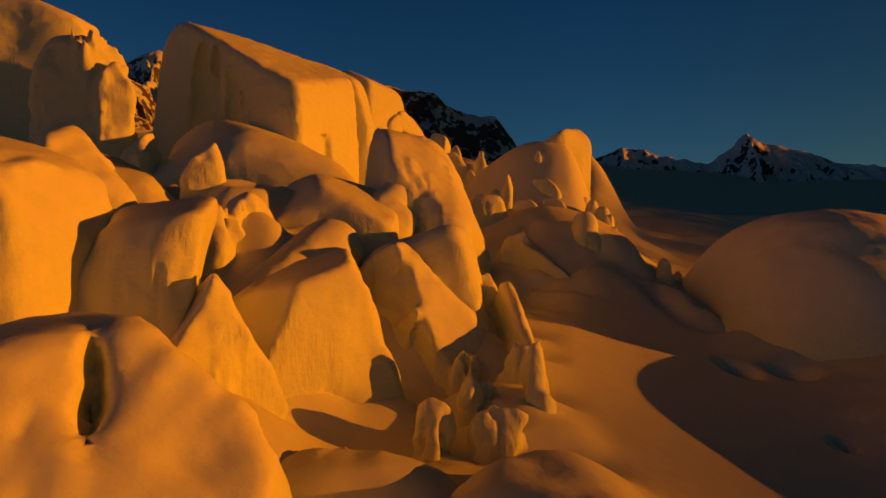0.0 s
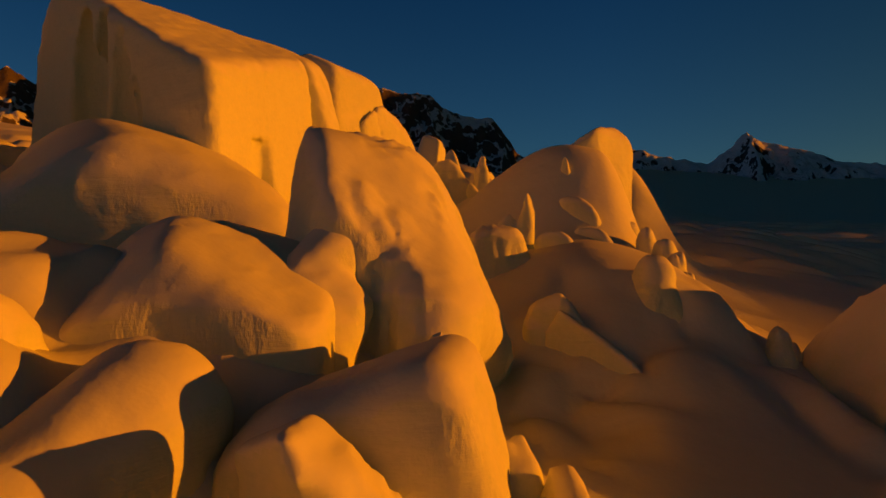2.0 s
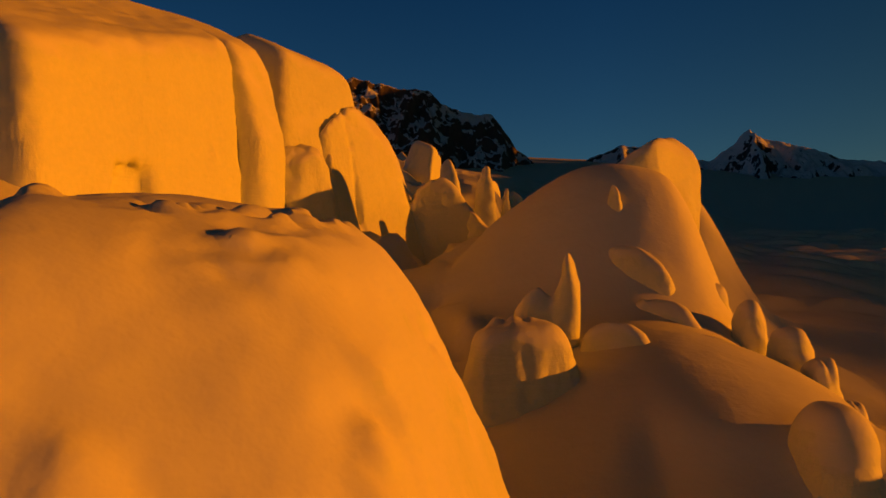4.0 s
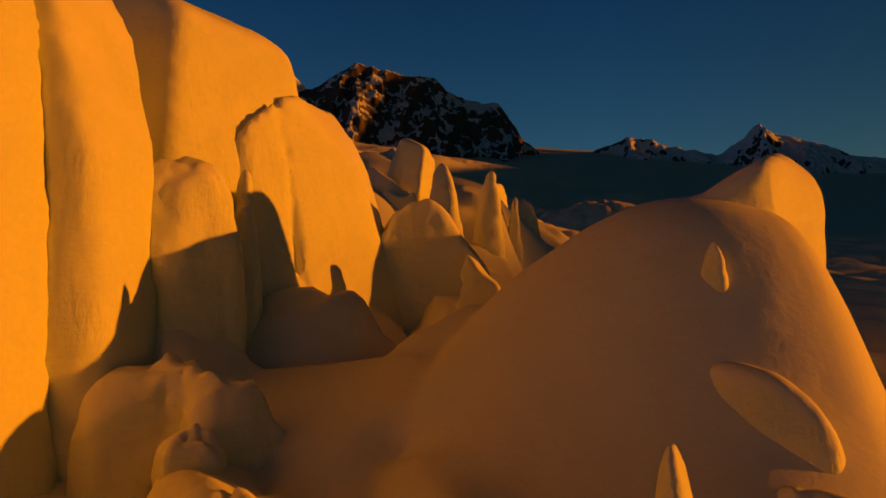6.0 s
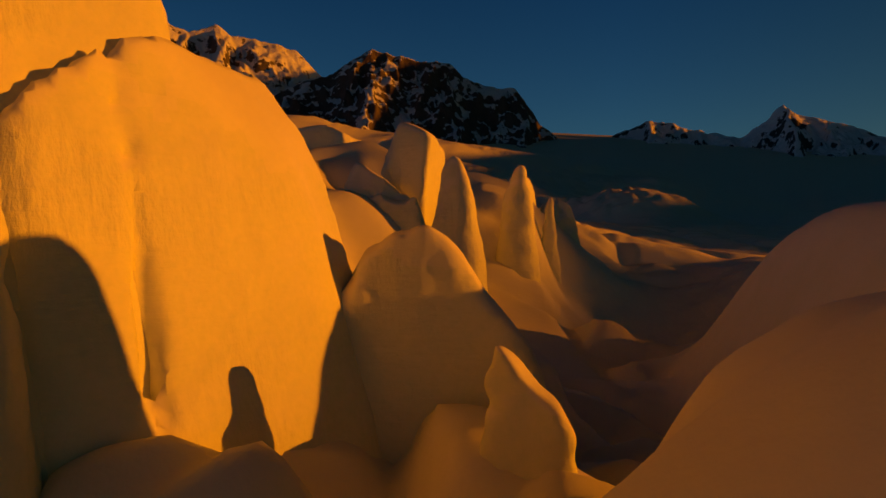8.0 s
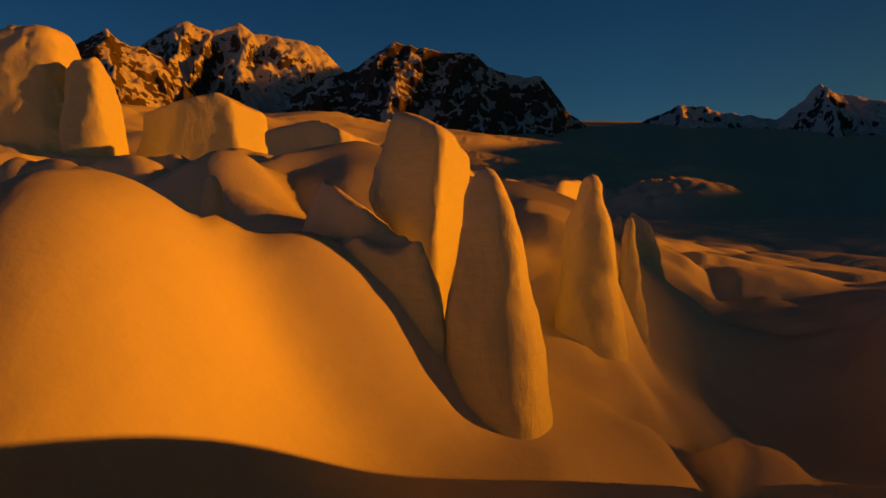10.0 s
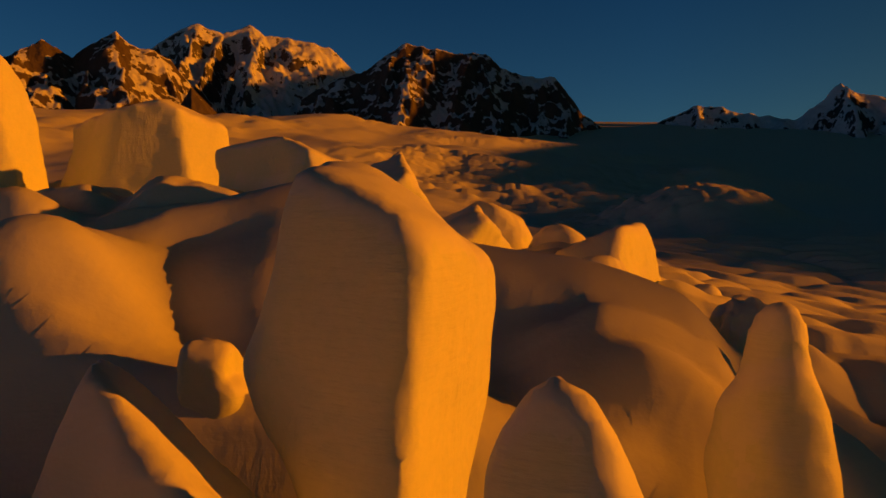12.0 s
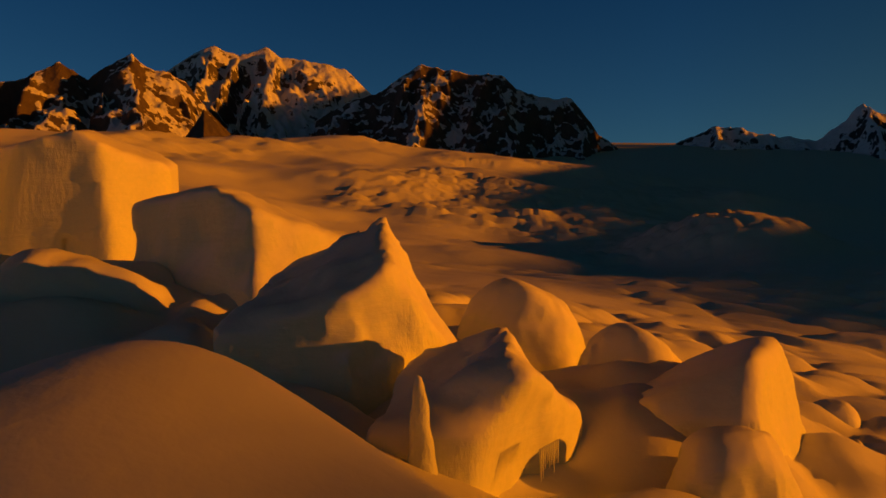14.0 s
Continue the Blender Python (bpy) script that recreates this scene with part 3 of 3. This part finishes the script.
sculpt("serac", "snow ridge ending in an ice face", [S(0.8, 256, 16, 6.5, 5, 14.0, -20, n=3, m=2.5, taper=0.15, wave=0.12, cuts=[(5, 62, 6.2)])], rough=0.16, seed=21, facets=0)
sculpt("serac", "domed ice block with a sharp edge", [S(12, 237, 10, 7.5, 6, 17, n=8, m=8, k=0.5, cuts=[(164, 66, 7.7), (-28, 15, 3.6), (-103, 45, 8.1)])], rough=0.3, facets=6, seed=22)
sculpt("serac", "rounded stub in the snow slope", [S(17, 217, 12, 3.4, 3.4, 10.5, 0, n=2.8, m=3, taper=0.15, wave=0.1)], rough=0.2, seed=23)


def G(x, y):
    return float(ground_height(np.array([float(x)]), np.array([float(y)]))[0])


# the broken ice at the foot of the fall
sculpt("serac", "smooth-topped ice bluff split by a dark crack", [S(-14, 26, -15, 9, 6, 14, n=8, m=8, wave=0.1, k=0.8, cuts=[(-156, 81, 4.9), (38, 45, 6.1), (9, 13, 7.7), (-61, 38, 3.4)])], rough=0.28, facets=4, flutes=1.0, seed=31,
       holes=[S(-11.5, 24.2, -13, 0.16, 2.6, 10.5, 24, n=4, m=8, wave=1.2)])
sculpt("serac", "leaning fin of bright ice", [S(-11, 36.5, -14, 3.4, 3, 14, n=8, m=8, wave=0.08, k=0.4, cuts=[(-158, 31, 3.2), (11, 29, 2.5), (-42, 6, 0.2)])], rough=0.15, facets=1, seed=24)
sculpt("serac", "sharp-edged ice block lit from one side", [S(-8, 44, -16, 6, 6, 16.5, n=8, m=8, wave=0.06, k=0.3, cuts=[(-141, 68, 5.7), (-51, 5, 2.3), (-60, 29, 4.3), (4, 26, 5.2), (-124, 28, 4.4)])], rough=0.22, facets=4, flutes=1.8, seed=25,
       holes=[S(-4.4, 41.2, -14.5, 4.8, 3.4, 7.2, 15, n=2.8, m=2.6, wave=0.25)])
sculpt("serac", "fractured ice pillar with loose plates", [S(-1, 53.4, -16, 6, 2.8, 17.5, n=8, m=8, wave=0.05, k=0.35, cuts=[(-51, 25, 2.3), (-138, 0, 2.1), (172, 66, 8.1), (-10, 44, 3.9), (-7, 15, 3.7)]), S(1.8, 50.4, -16, 1.3, 1.5, 9, -20, n=4, m=3, taper=0.1, wave=0.2)], rough=0.18, facets=1, flutes=2.0, cell=0.22, seed=26,
       holes=[S(-3.6, 49.0, -15, 4.2, 3.2, 7.4, 30, n=3, m=3, taper=0.3, wave=0.2), S(-0.4, 50.2, -12, 0.3, 3.0, 8.5, 40, n=4, m=5, wave=0.6)])
sculpt("snow_mound", "smooth snow roll before a dark hollow", [S(-4.5, 33.5, -20, 9.5, 4.5, 10.6, 8, n=2.4, m=2.2, taper=0.1, wave=0.08)], rough=0.18, seed=61, facets=0, category="snow mound", group="snow mounds")
sculpt("serac", "thin upright plate of ice", [S(5.5, 55, -18, 2, 8, 16, n=8, m=8, wave=0.06, k=0.3, cuts=[(-169, 12, 1.2), (-5, 21, 2.4), (-116, 65, 4.7), (-100, 6, 7.0)])], rough=0.1, facets=0, seed=27)
sculpt("serac", "blunt ice block with a lit top", [S(3.6, 62.3, -16, 1.7, 1.8, 13, 10, n=3.2, m=3, taper=0.1, wave=0.15)], rough=0.16, facets=3, seed=62)
sculpt("serac", "rough rubble of broken ice", [S(4.9, 48.4, -18, 1.5, 1.7, 10.9, 20, n=4, m=3, taper=0.25, wave=0.2), S(2.6, 45, -18, 1.9, 1.7, 9.4, 40, n=4, m=3.4, taper=0.15, wave=0.25), S(5.7, 45, -18, 1.1, 1.4, 11.0, 0, n=4, m=3, taper=0.2, wave=0.2), S(3.6, 41, -18, 1.9, 1.6, 8.2, 30, n=4, m=3.4, taper=0.1, wave=0.25)], rough=0.28, seed=33, flutes=2.0)
sculpt("serac", "stubby block of ice beside rubble", [S(-0.2, 40.6, -18, 1.5, 1.5, 9.3, 25, n=3.6, m=3.4, taper=0.12, wave=0.2)], rough=0.18, seed=63, facets=4)
sculpt("serac", "rounded ice block with a lit edge", [S(-16.5, 41, -10, 5, 4.5, 12.5, n=8, m=8, wave=0.1, k=0.5, cuts=[(-119, 72, 5.5), (-100, 24, 4.7), (16, -12, 2.3), (-155, 31, 4.3)])], rough=0.22, facets=1, flutes=1.6, seed=34)
sculpt("serac", "tall ice block catching the sun", [S(-29, 59, -6, 5, 5, 17, n=8, m=8, wave=0.1, k=0.8, cuts=[(-134, 61, 6.6), (17, 37, 4.0), (-35, 44, 4.1), (-153, 5, 3.4)])], rough=0.22, facets=1, seed=28)
sculpt("serac", "low ice block with a bright face", [S(-24, 38, -12, 6.5, 5, 19, n=8, m=8, wave=0.1, k=0.9, cuts=[(-21, 74, 7.7), (-22, 12, 5.6)])], rough=0.24, facets=2, seed=83)
sculpt("serac", "snowy knuckle of ice with ragged edge", [S(-15.6, 58, -6, 3.0, 4.4, 10.0, 12, n=4, m=3.2, taper=0.08, wave=0.2, cuts=[(-28, 24, 3.0), (-150, 40, 3.6)]), S(-16.6, 53, -6, 1.7, 1.8, 8.6, 0, n=4, m=4, taper=0.1, wave=0.15)], rough=0.24, facets=3, flutes=2.0, seed=35)
sculpt("serac", "snow hump with one long lit flank", [S(-10, 67.5, -8, 7, 6, 15, n=8, m=8, wave=0.06, k=0.6, cuts=[(-142, 50, 6.3), (-35, 62, 5.8), (-92, 42, 6.3)])], rough=0.14, facets=0, seed=64)
sculpt("serac", "shaded snow roll with a sunlit shoulder", [R(-9.0, 58.4, -0.4, (-13.2, 50.0, -5.4), 2.7, 3.0)], rough=0.16, facets=0, seed=65)
sculpt("serac", "small knob of shining ice", [S(-21.6, 65.8, -2, 2.5, 2.2, 11.6, 10, n=3.4, m=3, taper=0.12, wave=0.15, cuts=[(-160, 45, 3.4)])], rough=0.15, seed=36)
sculpt("serac", "tilted wedge of ice on the slope", [S(-37.4, 90.5, 2, 3.4, 3.0, 12.6, -15, n=4, m=3, taper=0.2, cuts=[(180, 40, 2.8)])], rough=0.15, seed=37)
sculpt("serac", "long rounded snow roll over ice", [S(-23, 96, -2, 15, 10, 20, n=8, m=8, k=2.2, cuts=[(-18, 68, 6.7), (-125, 52, 8.8), (-72, 34, 9.1), (10, 40, 9.1)])], rough=0.18, facets=0, seed=38)
sculpt("serac", "rough crumbling ice block", [S(-47.2, 96.2, 7, 6.8, 4.2, 19.6, 0, n=3.5, m=4, taper=0.1, wave=0.2, cuts=[(-35, 12, 4.8)]), S(-42.0, 95, 7, 2.4, 2.8, 15.2, 20, n=4, m=4, wave=0.25)], rough=0.32, flutes=1.6, facets=5, seed=29)
sculpt("serac", "snow-topped ice block high on the slope", [S(-75, 131, 14, 15, 9.5, 29, 5, n=5, m=5, taper=0.08, wave=0.1, cuts=[(-10, 66, 15)])], rough=0.28, facets=2, seed=30)
sculpt("serac", "broad snow hump in shade under a dome", [S(-1.5, 60, -9, 5.5, 5, 12.5, n=8, m=8, wave=0.12, k=1.6, cuts=[(174, 70, 3.9), (-8, 20, 4.8), (-112, 38, 6.2), (-160, 35, 5.8)])], rough=0.14, facets=0, seed=39)
sculpt("serac", "bulging ice trunk below a dome", [S(0.4, 65.0, -14, 2.7, 3.6, 14.6, 0, n=3, m=2.8, taper=0.05, wave=0.12)], rough=0.22, seed=40, facets=0, flutes=2.0)
# round the snow hump
sculpt("serac", "small leaning finger of lit ice", [S(8.8, 107, 3, 0.9, 0.9, 8.2, 0, n=2.5, m=2.6, taper=0.05, lean=(0.12, 0.02)), S(7.4, 107.4, 3, 1.8, 1.1, 6.2, 0, n=2.4, m=2.2, taper=0.2)], seed=41, rough=0.06, facets=2)
sculpt("serac", "twisted plate of ice in shade", [S(9.0, 88.5, -10, 3.4, 2.4, 11.6, 0, n=3, m=2.6, taper=0.1, wave=0.15)], rough=0.15, seed=42, facets=3)
sculpt("serac", "long thin tongue of lit ice", [S(11.4, 86.0, -8, 3.8, 0.8, 10.2, -24, n=2.6, m=3, taper=0.05, cuts=[(-24, 54, 2.2)])], rough=0.08, seed=43, facets=0)
sculpt("serac", "blunt ice stub with lit rim", [S(14.6, 94, -6, 2.2, 2.4, 8.0, 0, n=3, m=3.4, taper=0.15, wave=0.15)], rough=0.15, seed=44)
sculpt("serac", "rounded ice boulder at the drop", [S(28.0, 93, -12, 1.5, 1.7, 10.6, 0, n=2.8, m=3, taper=0.1, wave=0.15), S(30.6, 97, -12, 1.6, 1.8, 9.6, 0, n=2.8, m=3, wave=0.15)], rough=0.12, seed=45)
sculpt("serac", "overhanging snow ledge on the slope", [S(6.0, 101, -2, 3.4, 2.4, 9.2, 10, n=3, m=4, taper=0.05, wave=0.15)], rough=0.12, seed=46)
sculpt("serac", "folded snow lip with an ice edge", [S(15.6, 118.0, G(15.6, 118.0) - 4, 4.2, 1.5, 4.45, -44, n=2.2, m=2.2, taper=0.1, wave=0.15)], rough=0.06, seed=47, facets=0)
sculpt("serac", "long fold of lit snow on a hump", [S(16.8, 113.4, G(16.8, 113.4) - 4, 3.4, 1.3, 4.6, -38, n=2.4, m=2.4, taper=0.1, wave=0.1)], rough=0.08, seed=66, facets=1)
sculpt("serac", "small fold of lit snow on a hump", [S(11.6, 104, G(11.6, 104) - 3, 2.6, 1.0, 4.1, -30, n=2.4, m=2.4, taper=0.1, wave=0.1)], rough=0.08, seed=68, facets=1)

sculpt("serac", "knob of ice on a snow slope", [S(17.8, 92.8, G(17.8, 92.8) - 4, 2.0, 2.2, 6.2, 10, n=2.8, m=3, taper=0.1, wave=0.15)], rough=0.1, seed=80, facets=3)
sculpt("serac", "upright flake of lit ice", [S(15.6, 121.4, G(15.6, 121.4) - 3, 0.5, 1.0, 4.2, 40, n=3, m=2.2, taper=0.3)], rough=0.05, seed=67, facets=3)
for k, (bx, bz, wide, tall) in enumerate(((45.5, 10.0, 2.2, 5.0), (50, 6.4, 2.8, 4.4), (54.5, 3.6, 3.4, 4.2), (59, 0.0, 3.4, 4.6))):
    sculpt("serac", "snow-capped block in the basin", [S(bx, 193 + k, bz - tall - 6, wide, 0.8 * wide, tall + 6, 20 * k, n=2.8, m=2.8, taper=0.1, wave=0.15)], rough=0.12, seed=70 + k, facets=3)
for bx, by, bz, wide in ((22.6, 119.0, 8.5, 1.5), (22.9, 113.0, 7.4, 1.3), (23.2, 108.0, 6.3, 1.6), (23.4, 104.5, 4.9, 1.3), (23.4, 101.0, 3.0, 1.1)):
    sculpt("serac", "rounded ice boulder on the crest of a hump", [S(bx, by, bz - 5, wide, 1.2 * wide, 5, 12 * wide, n=2.8, m=2.6, taper=0.05, wave=0.18, cuts=[(-30, 10, wide)])], rough=0.1, seed=int(10 * by), facets=2)
# high on the far slope
sculpt("serac", "great snow-capped block on the skyline", [S(-72, 262, 30, 9, 8, 25, 0, n=4, m=4, taper=0.15, wave=0.15), S(-60, 258, 30, 5, 5, 18, 0, n=3, m=3, taper=0.2)], rough=0.3, seed=48)
sculpt("serac", "snow-capped block on a ridge", [S(8.0, 247, 15, 5.0, 4.2, 12.2, -20, n=2.8, m=2.6, taper=0.15, wave=0.1, cuts=[(5, 55, 5.4)])], rough=0.16, seed=53, facets=0)
sculpt("serac", "round snowy dome with lit rim", [S(25, 257, 10, 3.6, 3.2, 9.7, 0, n=2.6, m=2.6, taper=0.15, wave=0.12)], rough=0.15, seed=54, facets=2)
sculpt("serac", "round snowy dome with lit rim", [S(21.5, 247, 10, 2.6, 2.6, 9.4, 0, n=2.6, m=2.6, taper=0.15, wave=0.12)], rough=0.15, seed=55, facets=2)
sculpt("serac", "low ice hump with a curved bright edge", [S(9.6, 229, 14, 3.8, 2.8, 10.8, 10, n=3, m=3, taper=0.1, wave=0.15, cuts=[(-30, 20, 3.2)])], rough=0.15, seed=56, facets=3)
sculpt("snow_mound", "broad snow mound with dark hollows", [S(45, 86, -24, 17, 22, 28.5, 15, n=2.6, m=2.6, taper=0.1, wave=0.08)], rough=0.35, seed=57, facets=1, category="snow mound", group="snow mounds",
       holes=[])
sculpt("serac", "crumbling stub of ice with hollows", [S(-3.6, 113.4, -1.4, 2.6, 2.4, 8.2, 10, n=2.6, m=2.4, taper=0.1, wave=0.2), S(-5.6, 114.5, -1.4, 1.8, 1.8, 7.8, 40, n=3, m=2.6, taper=0.1, wave=0.2)], rough=0.16, facets=2, seed=58,
       holes=[S(-4.4, 111.4, 3, 0.8, 1.0, 3.2, 20, n=2.5, m=2.5)])
sculpt("serac", "small shaded block of ice", [S(-6.8, 117.5, -1.6, 2.0, 1.7, 9.4, 30, n=4, m=3.4, taper=0.15, wave=0.2)], rough=0.2, seed=59, facets=6)
